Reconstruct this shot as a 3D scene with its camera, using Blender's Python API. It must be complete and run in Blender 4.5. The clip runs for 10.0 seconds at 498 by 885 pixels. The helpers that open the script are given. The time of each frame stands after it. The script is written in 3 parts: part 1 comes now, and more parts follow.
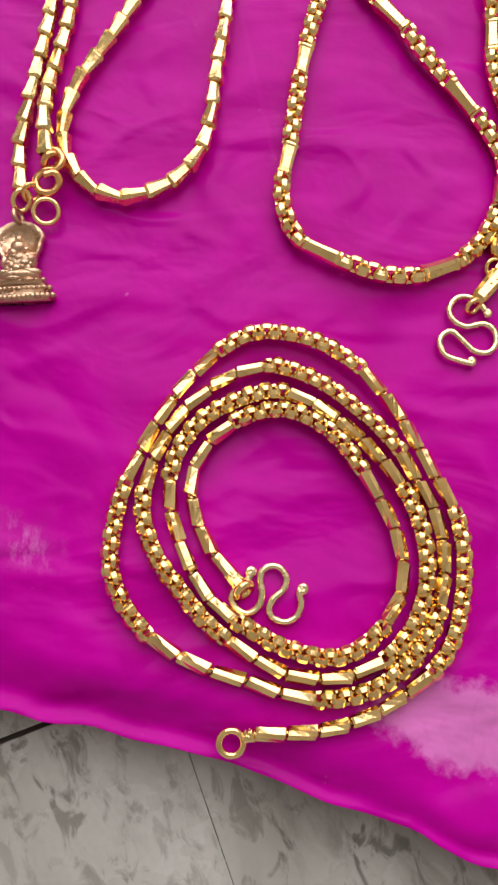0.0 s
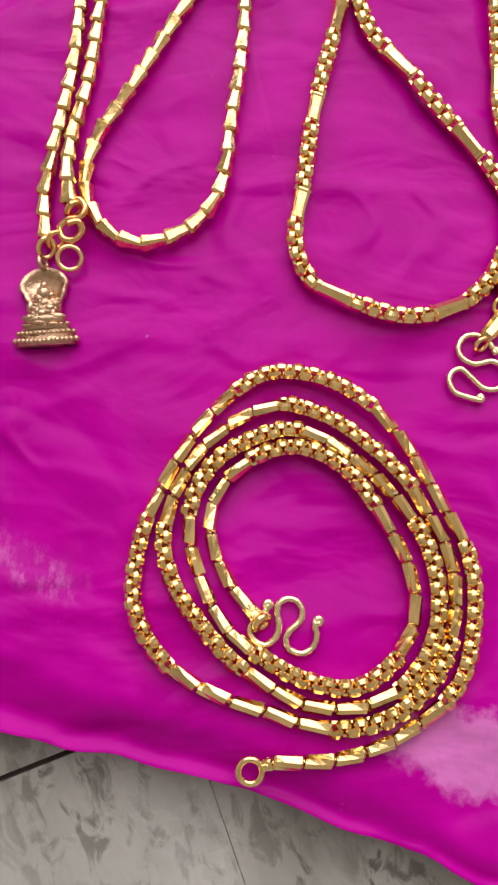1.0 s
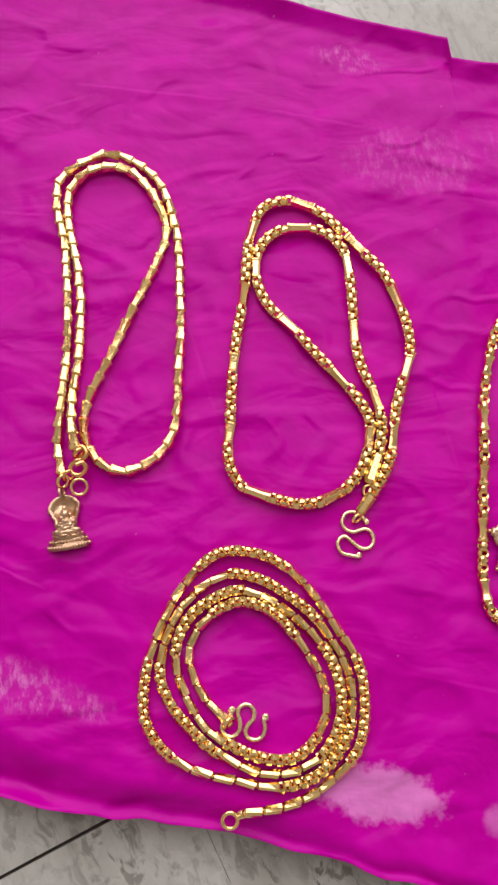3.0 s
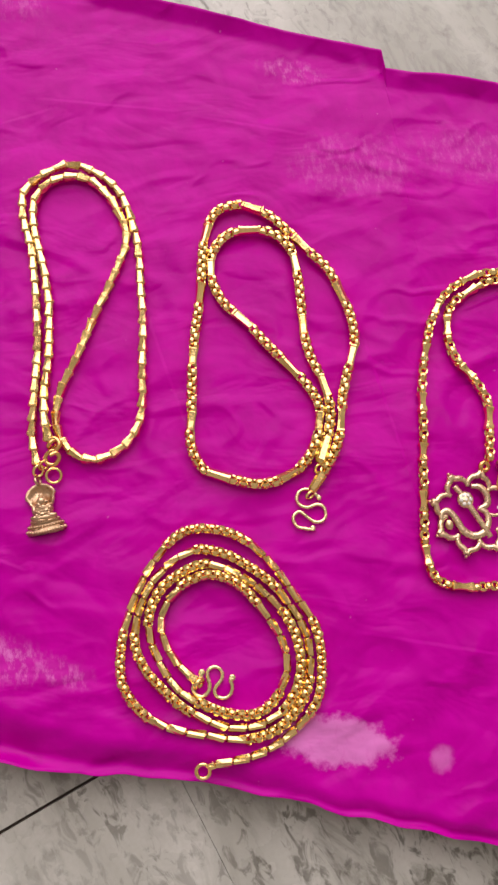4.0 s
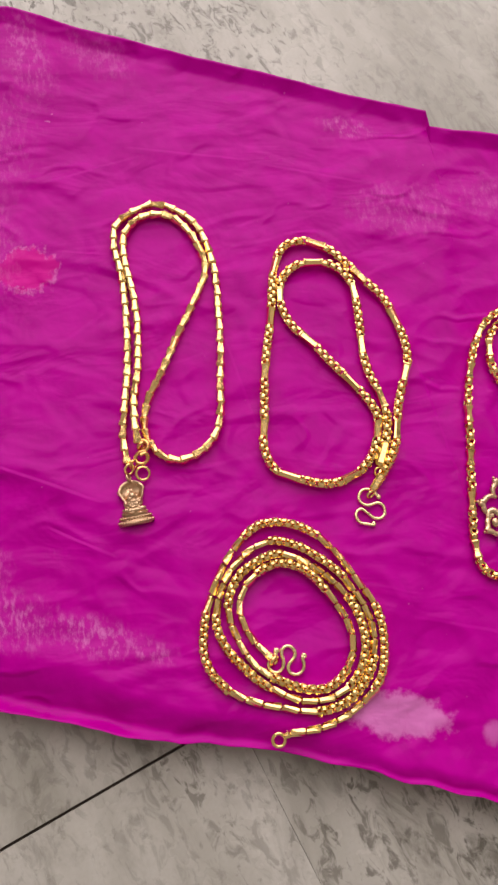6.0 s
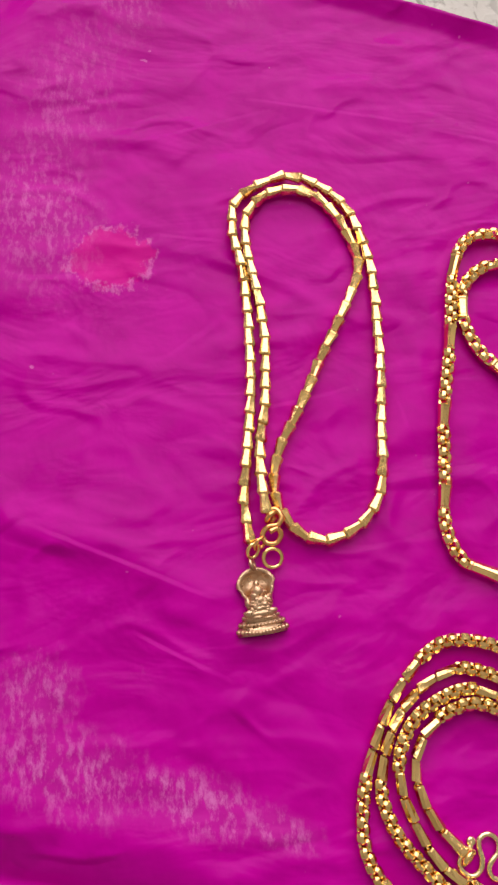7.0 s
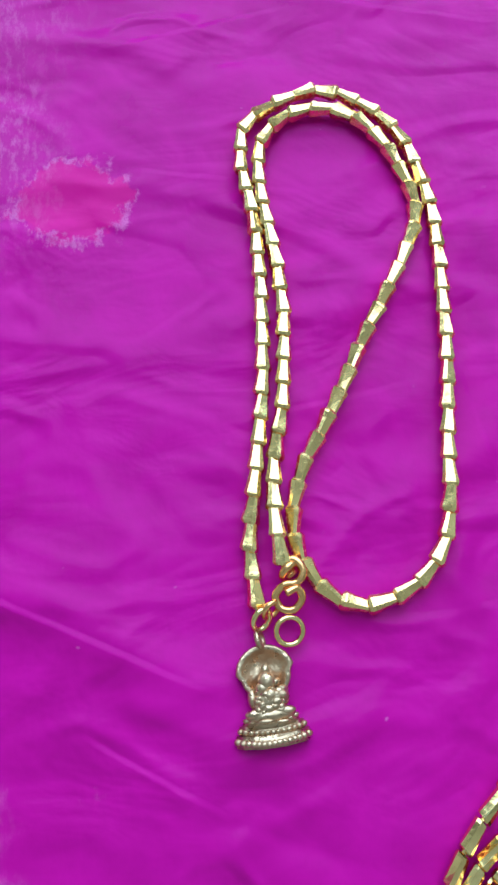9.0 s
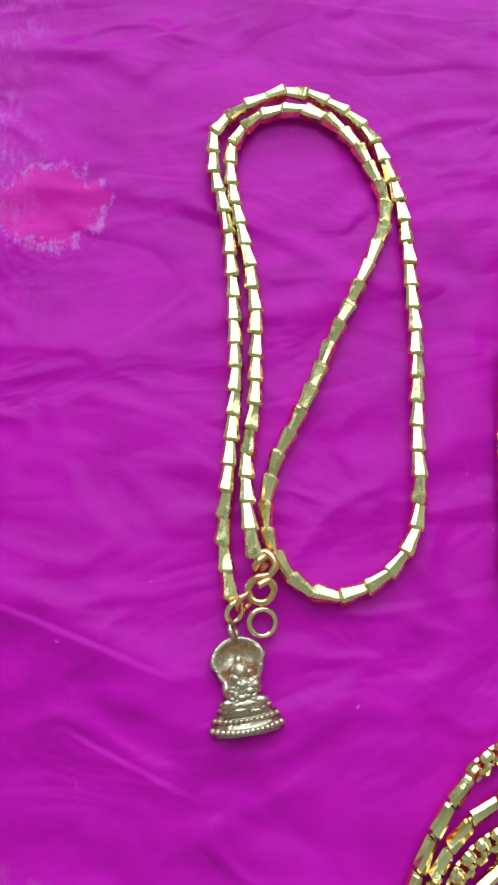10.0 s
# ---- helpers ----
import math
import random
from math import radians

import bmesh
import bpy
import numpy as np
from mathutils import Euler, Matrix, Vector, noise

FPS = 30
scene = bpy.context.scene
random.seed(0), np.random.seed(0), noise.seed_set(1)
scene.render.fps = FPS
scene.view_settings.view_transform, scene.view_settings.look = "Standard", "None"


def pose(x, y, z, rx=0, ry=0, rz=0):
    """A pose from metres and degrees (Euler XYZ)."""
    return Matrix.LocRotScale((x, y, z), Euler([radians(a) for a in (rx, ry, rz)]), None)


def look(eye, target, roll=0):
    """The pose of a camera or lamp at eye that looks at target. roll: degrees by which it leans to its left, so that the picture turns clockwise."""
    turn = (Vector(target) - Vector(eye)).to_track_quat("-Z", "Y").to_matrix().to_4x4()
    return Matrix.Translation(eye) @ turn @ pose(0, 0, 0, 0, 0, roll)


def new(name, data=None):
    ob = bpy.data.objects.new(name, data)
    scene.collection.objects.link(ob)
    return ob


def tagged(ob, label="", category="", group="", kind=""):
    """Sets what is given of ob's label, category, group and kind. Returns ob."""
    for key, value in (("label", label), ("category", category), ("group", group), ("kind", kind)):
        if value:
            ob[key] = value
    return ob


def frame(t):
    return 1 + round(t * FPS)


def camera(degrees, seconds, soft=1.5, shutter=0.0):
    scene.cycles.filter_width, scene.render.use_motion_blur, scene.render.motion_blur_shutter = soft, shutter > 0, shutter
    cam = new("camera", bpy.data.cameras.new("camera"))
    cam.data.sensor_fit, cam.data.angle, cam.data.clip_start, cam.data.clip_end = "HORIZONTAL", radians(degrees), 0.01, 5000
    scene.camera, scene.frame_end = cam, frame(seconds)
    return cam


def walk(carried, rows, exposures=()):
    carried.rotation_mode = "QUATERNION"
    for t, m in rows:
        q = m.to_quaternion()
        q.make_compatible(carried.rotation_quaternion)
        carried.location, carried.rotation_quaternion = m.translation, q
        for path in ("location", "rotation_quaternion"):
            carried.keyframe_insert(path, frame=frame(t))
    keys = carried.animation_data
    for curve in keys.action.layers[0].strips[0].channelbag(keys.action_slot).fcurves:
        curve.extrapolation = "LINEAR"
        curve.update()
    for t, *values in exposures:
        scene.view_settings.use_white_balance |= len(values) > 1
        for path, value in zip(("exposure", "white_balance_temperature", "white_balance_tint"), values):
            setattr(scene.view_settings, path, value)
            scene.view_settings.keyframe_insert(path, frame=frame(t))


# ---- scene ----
cam = camera(37.43, 10.0, soft=2.5)
# seconds, eye and a point ahead in metres, roll in degrees
PATH = [
    (0, (-0.01597, -0.00151, 0.14693), (-0.00110, 0.09770, -0.34291), 9.888),
    (0.5, (-0.01676, 0.00042, 0.14615), (-0.00621, 0.10274, -0.34315), 7.228),
    (1, (-0.01636, 0.00280, 0.15368), (-0.01233, 0.10841, -0.33503), 3.279),
    (1.5, (-0.01416, 0.00299, 0.15562), (-0.01162, 0.10980, -0.33283), 1.725),
    (2, (-0.00677, 0.01963, 0.17531), (-0.00593, 0.13260, -0.31176), -0.857),
    (2.5, (-0.01432, 0.03487, 0.20353), (-0.00354, 0.15141, -0.28258), 2.420),
    (3, (-0.00702, 0.03025, 0.24391), (0.01072, 0.14451, -0.24254), 4.128),
    (3.2, (-0.00532, 0.03314, 0.25074), (0.02149, 0.12797, -0.23945), 10.568),
    (4.5, (-0.00310, 0.01040, 0.28524), (0.03572, 0.12884, -0.19897), 10.442),
    (5, (-0.00032, -0.00449, 0.31689), (0.04249, 0.12673, -0.16368), 10.005),
    (5.2, (-0.00329, -0.01000, 0.32247), (0.04206, 0.12799, -0.15597), 10.212),
    (6.3, (-0.05404, 0.01312, 0.26744), (-0.01223, 0.15327, -0.21070), 11.348),
    (6.5, (-0.06426, 0.02396, 0.24987), (-0.02583, 0.16739, -0.22757), 10.321),
    (7, (-0.07407, 0.04808, 0.20594), (-0.04062, 0.19354, -0.27126), 9.550),
    (7.5, (-0.06928, 0.05524, 0.17576), (-0.04428, 0.20093, -0.30189), 6.754),
    (8, (-0.06859, 0.06990, 0.15575), (-0.04568, 0.21341, -0.32266), 6.517),
    (8.5, (-0.06729, 0.07136, 0.14888), (-0.04818, 0.21221, -0.33049), 5.283),
    (9, (-0.06673, 0.07211, 0.14676), (-0.04949, 0.21139, -0.33314), 4.643),
    (9.5, (-0.06470, 0.07231, 0.14707), (-0.05040, 0.21009, -0.33336), 3.283),
    (10, (-0.05999, 0.07077, 0.15014), (-0.04703, 0.20820, -0.33043), 2.158),
]
EXPOSURES = [
    (0.0, -0.12, 6500, 17), (1.6, -0.12, 6500, 17), (2.1, -0.02, 5600, 0), (2.5, -0.02, 5600, 0), (2.9, -0.10, 6400, 18), (4.3, -0.12, 6800, 20), (5.1, -0.28, 6900, 20),
    (6.5, -0.26, 7000, 22), (7.4, -0.12, 6500, 14), (8.0, 0.0, 5200, -2), (8.5, -0.05, 4600, -15), (10.0, -0.07, 4250, -24),
]
walk(cam, [(t, look(eye, target, roll)) for t, eye, target, roll in PATH], EXPOSURES)

# ---- light: a window, the sky outside it, and an added fill from above ----
WINDOW = dict(x0=-1.3, x1=1.8, z0=0.55, z1=2.5, y=1.8)
world = bpy.data.worlds.new("sky")
scene.world = world
world.use_nodes = True
sky = world.node_tree.nodes.new("ShaderNodeTexSky")
sky.sky_type, sky.sun_disc = "NISHITA", False
sky.sun_elevation, sky.sun_rotation = radians(50), radians(200)
world.node_tree.links.new(sky.outputs[0], world.node_tree.nodes["Background"].inputs[0])
world.node_tree.nodes["Background"].inputs[1].default_value = 0.1


def sky_lamp(name, wide, high, energy, m):
    """An area lamp that stands in for daylight at one opening."""
    lamp = bpy.data.lights.new(name, "AREA")
    lamp.shape, lamp.size, lamp.size_y = "RECTANGLE", wide, high
    lamp.energy, lamp.color = energy, (1.0, 0.97, 0.92)
    new(name, lamp).matrix_world = m


sky_lamp("window_daylight", WINDOW["x1"] - WINDOW["x0"] - 0.1, WINDOW["z1"] - WINDOW["z0"] - 0.1, 62.0,
         look(((WINDOW["x0"] + WINDOW["x1"]) / 2, WINDOW["y"] + 0.02, (WINDOW["z0"] + WINDOW["z1"]) / 2), (0.4, 0, 0.4)))
# an unseen ceiling opening and its lamp, added to brighten the gold's upper facets
FILL_OPENING = dict(x0=-0.9, x1=1.3, y0=0.5, y1=1.6)
sky_lamp("added_top_fill", 2.1, 1.0, 20.0, look((0.2, 1.05, 2.78), (0.2, 1.0501, 0.0)))


# ---- materials ----
# creases of the sheet, in mm: from, to, height, width
CREASES = [((-125, 91), (-68, 64.5), 1.4, 4.5), ((-98, 61), (-66, 43), 0.9, 4.0), ((-88, 182), (-60, 178), 0.5, 2.5), ((-70, 118), (-20, 128), 0.35, 5.0),
           ((5, 222), (60, 205), 0.6, 4.0), ((-60, 235), (10, 222), 0.5, 5.0), ((-20, 150), (0, 60), 0.3, 6.0), ((60, 150), (80, 20), 0.4, 5.0),
           ((-100, 215), (-40, 230), 0.5, 3.0), ((40, 10), (110, -10), 0.5, 5.0)]


def material(name):
    m = bpy.data.materials.new(name)
    m.use_nodes = True
    return m, m.node_tree, m.node_tree.nodes["Principled BSDF"]


def node(tree, kind, inputs=(), **settings):
    n = tree.nodes.new("ShaderNode" + kind)
    for key, value in settings.items():
        if key == "operation":
            n.operation = value
        elif key == "blend":
            n.blend_type = value
        elif key == "interpolation":
            n.interpolation_type = value
        elif key == "feature":
            n.feature = value
    for key, value in dict(inputs).items():
        if isinstance(value, bpy.types.NodeSocket):
            tree.links.new(value, n.inputs[key])
        else:
            n.inputs[key].default_value = value
    return n


def calc(tree, operation, a, b=0.0):
    return node(tree, "Math", {0: a, 1: b}, operation=operation).outputs[0]


def blend(tree, amount, a, b, kind="MIX"):
    n = node(tree, "MixRGB", {0: amount, 1: a, 2: b}, blend=kind)
    return n.outputs[0]


def ramp(tree, value, low, high, to_low=0.0, to_high=1.0):
    n = node(tree, "MapRange", {0: value, 1: low, 2: high, 3: to_low, 4: to_high}, interpolation="SMOOTHSTEP")
    return n.outputs[0]


def noise_tex(tree, vector, scale, detail=3.0, rough=0.5, distortion=0.0):
    return node(tree, "TexNoise", {"Vector": vector, "Scale": scale, "Detail": detail, "Roughness": rough, "Distortion": distortion}).outputs[0]


def mapped(tree, vector, turn=0.0, scale=(1, 1, 1), at=(0, 0, 0)):
    return node(tree, "Mapping", {"Vector": vector, "Location": at, "Rotation": (0, 0, radians(turn)), "Scale": scale}).outputs[0]


def bumped(tree, bsdf, height, strength, distance):
    b = node(tree, "Bump", {"Height": height, "Strength": strength, "Distance": distance})
    tree.links.new(b.outputs[0], bsdf.inputs["Normal"])


def metal(name, colour, rough, dark, grain=900.0, relief=0.15):
    m, t, b = material(name)
    co = node(t, "TexCoord").outputs["Object"]
    rnd = node(t, "ObjectInfo").outputs["Random"]
    mottle = noise_tex(t, co, 420.0, 3)
    tone = blend(t, calc(t, "MULTIPLY", rnd, 0.35), (*colour, 1), (*dark, 1))
    tone = blend(t, ramp(t, mottle, 0.55, 0.8, 0.0, 0.35), tone, (*dark, 1))
    t.links.new(tone, b.inputs["Base Color"])
    b.inputs["Metallic"].default_value = 1.0
    t.links.new(ramp(t, noise_tex(t, co, 700.0, 2), 0.3, 0.75, rough * 0.7, rough * 1.5), b.inputs["Roughness"])
    bumped(t, b, noise_tex(t, co, grain, 2), relief, 0.0003)
    return m


# the golds' dark tones put the orange-brown of shaded, interreflecting facets into the colour
GOLD = metal("polished_gold", (1.0, 0.735, 0.33), 0.15, (0.84, 0.45, 0.11), 900.0, 0.14)
FLARE_GOLD = metal("pale_polished_gold", (1.0, 0.735, 0.32), 0.22, (0.86, 0.50, 0.15), 900.0, 0.14)
WIRE = metal("drawn_gold_wire", (0.96, 0.80, 0.46), 0.22, (0.88, 0.66, 0.30))
# gold with the magenta paper's reddish reflection put into its base colour
PAPER_TINTED_GOLD = metal("paper_tinted_gold", (0.92, 0.50, 0.20), 0.18, (0.85, 0.40, 0.14))
ROSE = metal("pale_rose_gold", (0.84, 0.62, 0.41), 0.30, (0.70, 0.46, 0.28))
BRONZE = metal("dull_bronze", (0.70, 0.47, 0.31), 0.36, (0.34, 0.20, 0.11), 650.0, 1.0)


def stone_material():
    m, t, b = material("clear_stone")
    b.inputs["Base Color"].default_value = (0.92, 0.90, 0.88, 1)
    b.inputs["Roughness"].default_value = 0.05
    b.inputs["IOR"].default_value = 2.2
    return m


STONE = stone_material()


def paper_material():
    """Thin dyed magenta paper: wrinkles, pale rubbed patches and dried water marks."""
    m, t, b = material("magenta_paper")
    co = node(t, "TexCoord").outputs["Object"]
    flecks = noise_tex(t, mapped(t, co, 12, (1.0, 0.45, 1)), 420.0, 5, 0.7)
    broad = noise_tex(t, co, 55.0, 4, 0.6, 0.4)
    rough_edge = noise_tex(t, co, 190.0, 5, 0.65)

    def patch(x, y, rx, ry, turn, edge):
        """1 in the middle of an oval patch, falling to 0 over its ragged border."""
        v = mapped(t, node(t, "VectorMath", {0: co, 1: (-x, -y, 0)}, operation="ADD").outputs[0], -turn)
        v = node(t, "VectorMath", {0: v, 1: (1 / rx, 1 / ry, 0)}, operation="MULTIPLY").outputs[0]
        d = node(t, "VectorMath", {0: v}, operation="LENGTH").outputs["Value"]
        d = calc(t, "ADD", d, calc(t, "MULTIPLY", calc(t, "SUBTRACT", rough_edge, 0.5), 1.3))
        return d, ramp(t, d, 1.0 - edge, 1.0 + edge, 1.0, 0.0)

    total = None
    for x, y, rx, ry, turn, edge, amount, solid in (
        (0.032, -0.026, 0.0185, 0.0078, -14, 0.22, 0.9, 1),
        (0.0675, -0.0365, 0.0036, 0.0038, -30, 0.45, 0.55, 1),
        (0.0965, -0.0395, 0.0042, 0.0034, 0, 0.5, 0.35, 1),
        (-0.113, 0.026, 0.019, 0.009, -18, 0.6, 0.7, 0),
        (-0.079, 0.0155, 0.016, 0.0065, -20, 0.5, 0.75, 0),
        (-0.058, 0.008, 0.010, 0.004, -22, 0.5, 0.6, 0),
        (-0.120, 0.044, 0.010, 0.010, 0, 0.5, 0.55, 0),
        (-0.121, 0.190, 0.014, 0.022, 8, 0.8, 0.55, 0),
        (-0.113, 0.232, 0.013, 0.030, -20, 0.9, 0.36, 0),
        (-0.094, 0.283, 0.009, 0.022, 12, 0.6, 0.50, 0),
        (-0.062, 0.283, 0.016, 0.008, -25, 0.6, 0.38, 0),
        (0.054, 0.237, 0.012, 0.005, -20, 0.5, 0.6, 0),
        # the next two are water stains whose lilac sheen is painted as pale colour
        (0.073, 0.191, 0.024, 0.013, -8, 0.25, 0.30, 0),
        (0.127, 0.192, 0.026, 0.012, -10, 0.35, 0.30, 0),
        (0.172, 0.208, 0.012, 0.006, -20, 0.5, 0.4, 0),
    ):
        _, p = patch(x, y, rx, ry, turn, edge)
        if solid:
            p = calc(t, "MULTIPLY", p, ramp(t, flecks, 0.25, 0.5, 0.8 * amount, amount))
        else:
            p = calc(t, "MULTIPLY", p, ramp(t, flecks, 0.44, 0.68, 0.06, amount))
        total = p if total is None else calc(t, "MAXIMUM", total, p)
    # a dried round water mark: redder inside, with a pale broken rim
    d, ring_in = patch(-0.0993, 0.1735, 0.0125, 0.0108, 0, 0.12)
    rim = calc(t, "MULTIPLY", ramp(t, d, 0.86, 1.0), ramp(t, d, 1.02, 1.2, 1.0, 0.0))
    rim = calc(t, "MULTIPLY", rim, ramp(t, flecks, 0.44, 0.64, 0.0, 0.6))
    total = calc(t, "MAXIMUM", total, rim)
    # faint rubbing all over
    total = calc(t, "MAXIMUM", total, calc(t, "MULTIPLY", ramp(t, noise_tex(t, co, 90.0, 6, 0.7), 0.66, 0.8), 0.22))
    specks = ramp(t, noise_tex(t, co, 330.0, 1, 0.3), 0.80, 0.86, 0.0, 0.6)
    total = calc(t, "MAXIMUM", total, specks)
    colour = blend(t, ramp(t, broad, 0.3, 0.7), (0.56, 0.0005, 0.350, 1), (0.65, 0.0006, 0.415, 1))
    colour = blend(t, calc(t, "MULTIPLY", ring_in, 0.7), colour, (0.80, 0.005, 0.34, 1))
    colour = blend(t, total, colour, (0.82, 0.24, 0.66, 1))
    t.links.new(colour, b.inputs["Base Color"])
    t.links.new(ramp(t, broad, 0.3, 0.7, 0.27, 0.36), b.inputs["Roughness"])
    b.inputs["Specular IOR Level"].default_value = 0.085
    fine = noise_tex(t, mapped(t, co, -14, (0.8, 1.2, 1)), 80.0, 3, 0.5, 0.6)
    soft = noise_tex(t, mapped(t, co, 10, (0.7, 1.2, 1)), 30.0, 3, 0.5, 1.2)
    height = calc(t, "ADD", calc(t, "MULTIPLY", fine, 0.22), soft)
    height = calc(t, "ADD", height, calc(t, "MULTIPLY", flecks, 0.03))
    for turn, scale, amount in ((8, 20.0, 0.42), (-35, 34.0, 0.26), (50, 15.0, 0.40)):
        fold = noise_tex(t, mapped(t, co, turn, (0.75, 1.15, 1)), scale, 2, 0.4, 0.5)
        fold = ramp(t, calc(t, "ABSOLUTE", calc(t, "SUBTRACT", fold, 0.5)), 0.0, 0.10, 1.0, 0.0)
        height = calc(t, "ADD", height, calc(t, "MULTIPLY", fold, amount))
    for (ax, ay), (bx, by), tall, _ in CREASES:
        length = math.hypot(bx - ax, by - ay) * 0.001
        turn = math.degrees(math.atan2(by - ay, bx - ax))
        v = node(t, "VectorMath", {0: co, 1: (-ax * 0.001, -ay * 0.001, 0)}, operation="ADD").outputs[0]
        v = node(t, "SeparateXYZ", {0: mapped(t, v, -turn)})
        along, across = v.outputs[0], calc(t, "ADD", v.outputs[1], calc(t, "MULTIPLY", calc(t, "SUBTRACT", broad, 0.5), 0.0014))
        fade = calc(t, "MULTIPLY", ramp(t, along, 0.0, 0.3 * length), ramp(t, along, 0.7 * length, length, 1.0, 0.0))
        fade = calc(t, "MULTIPLY", fade, ramp(t, calc(t, "ABSOLUTE", across), 0.0, 0.011, 1.0, 0.0))
        step = ramp(t, across, -0.0008, 0.0008, -0.5, 0.5)
        height = calc(t, "ADD", height, calc(t, "MULTIPLY", calc(t, "MULTIPLY", step, fade), -0.34 * min(tall, 1.0)))
    bumped(t, b, height, 0.60, 0.0028)
    lit = node(t, "BsdfTranslucent", {"Color": colour})
    mix = node(t, "MixShader", {0: 0.14, 1: b.outputs[0], 2: lit.outputs[0]})
    t.links.new(mix.outputs[0], t.nodes["Material Output"].inputs[0])
    return m


def marble_material():
    m, t, b = material("veined_marble")
    co = node(t, "TexCoord").outputs["Object"]
    info = node(t, "ObjectInfo").outputs["Random"]
    co = node(t, "VectorMath", {0: co, 1: node(t, "CombineXYZ", {2: calc(t, "MULTIPLY", info, 3.0)}).outputs[0]}, operation="ADD").outputs[0]
    long = mapped(t, co, 16, (1.0, 0.34, 1))
    cloud = noise_tex(t, long, 16.0, 5, 0.6, 0.6)
    vein = noise_tex(t, long, 34.0, 7, 0.62, 1.6)
    line = ramp(t, calc(t, "ABSOLUTE", calc(t, "SUBTRACT", vein, 0.5)), 0.0, 0.035, 1.0, 0.0)
    line = calc(t, "MULTIPLY", line, ramp(t, cloud, 0.48, 0.62))
    spots = ramp(t, noise_tex(t, mapped(t, co, 24, (1.0, 0.5, 1)), 210.0, 4, 0.62, 0.7), 0.50, 0.64)
    spots = calc(t, "MULTIPLY", spots, ramp(t, noise_tex(t, long, 9.0, 4, 0.6, 0.8), 0.40, 0.62, 0.3, 1.0))
    blots = ramp(t, noise_tex(t, long, 60.0, 6, 0.68, 0.9), 0.50, 0.72)
    colour = blend(t, ramp(t, cloud, 0.30, 0.70), (0.55, 0.545, 0.515, 1), (0.33, 0.325, 0.29, 1))
    colour = blend(t, calc(t, "MULTIPLY", line, 0.32), colour, (0.12, 0.115, 0.10, 1))
    colour = blend(t, calc(t, "MULTIPLY", blots, ramp(t, noise_tex(t, mapped(t, co, 16, (1.0, 0.5, 1), (3, 1, 0)), 7.0, 4, 0.6, 0.8), 0.4, 0.62, 0.3, 0.95)), colour, (0.17, 0.165, 0.14, 1))
    colour = blend(t, calc(t, "MULTIPLY", spots, 0.85), colour, (0.085, 0.08, 0.065, 1))
    colour = blend(t, ramp(t, noise_tex(t, co, 600.0, 3, 0.6), 0.35, 0.7, 0.0, 0.16), colour, (0.35, 0.33, 0.28, 1))
    t.links.new(colour, b.inputs["Base Color"])
    t.links.new(ramp(t, noise_tex(t, co, 60.0, 4), 0.3, 0.7, 0.22, 0.36), b.inputs["Roughness"])
    bumped(t, b, noise_tex(t, co, 500.0, 3), 0.08, 0.0004)
    return m


def plain_material(name, colour, rough, scale=30.0, vary=0.12):
    m, t, b = material(name)
    co = node(t, "TexCoord").outputs["Object"]
    low = tuple(c * (1 - vary) for c in colour)
    t.links.new(blend(t, noise_tex(t, co, scale, 4), (*low, 1), (*colour, 1)), b.inputs["Base Color"])
    b.inputs["Roughness"].default_value = rough
    bumped(t, b, noise_tex(t, co, scale * 20, 3), 0.1, 0.001)
    return m


PAPER = paper_material()
MARBLE = marble_material()
GROUT = plain_material("dark_grout", (0.06, 0.045, 0.035), 0.9, 200.0, 0.4)
PLASTER = plain_material("cream_plaster", (0.62, 0.59, 0.53), 0.8, 4.0)
CEILING = plain_material("white_ceiling_paint", (0.82, 0.81, 0.78), 0.85, 3.0)
FRAME = plain_material("brown_window_paint", (0.20, 0.11, 0.06), 0.45, 20.0)


# ---- mesh helpers ----
MM = 0.001


def mesh_of(name, bm, mat, smooth=False):
    me = bpy.data.meshes.new(name)
    bmesh.ops.recalc_face_normals(bm, faces=bm.faces)
    bm.to_mesh(me)
    bm.free()
    me.materials.append(mat)
    for p in me.polygons:
        p.use_smooth = smooth
    return me


def put(name, me, parent=None, m=None, label=""):
    ob = new(name, me)
    if m is not None:
        ob.matrix_local = m
    ob.parent = parent
    return tagged(ob, label)


def part(name, bm, mat, parent, label="", smooth=False):
    return put(name, mesh_of(name, bm, mat, smooth), parent, None, label)


def box(bm, lo, hi, m=None):
    x0, y0, z0 = lo
    x1, y1, z1 = hi
    v = [bm.verts.new((x, y, z)) for z in (z0, z1) for x, y in ((x0, y0), (x1, y0), (x1, y1), (x0, y1))]
    for f in ((3, 2, 1, 0), (4, 5, 6, 7), (0, 1, 5, 4), (1, 2, 6, 5), (2, 3, 7, 6), (3, 0, 4, 7)):
        bm.faces.new([v[i] for i in f])
    if m is not None:
        bmesh.ops.transform(bm, matrix=m, verts=v)
    return v


def rings(bm, loops, closed=False, caps=True):
    """Skin between loops of points, each with the same count."""
    rows = [[bm.verts.new(p) for p in loop] for loop in loops]
    n = len(rows[0])
    pairs = list(zip(rows, rows[1:])) + ([(rows[-1], rows[0])] if closed else [])
    for a, b in pairs:
        for i in range(n):
            j = (i + 1) % n
            bm.faces.new((a[i], a[j], b[j], b[i]))
    if caps and not closed:
        bm.faces.new(rows[0][::-1])
        bm.faces.new(rows[-1])


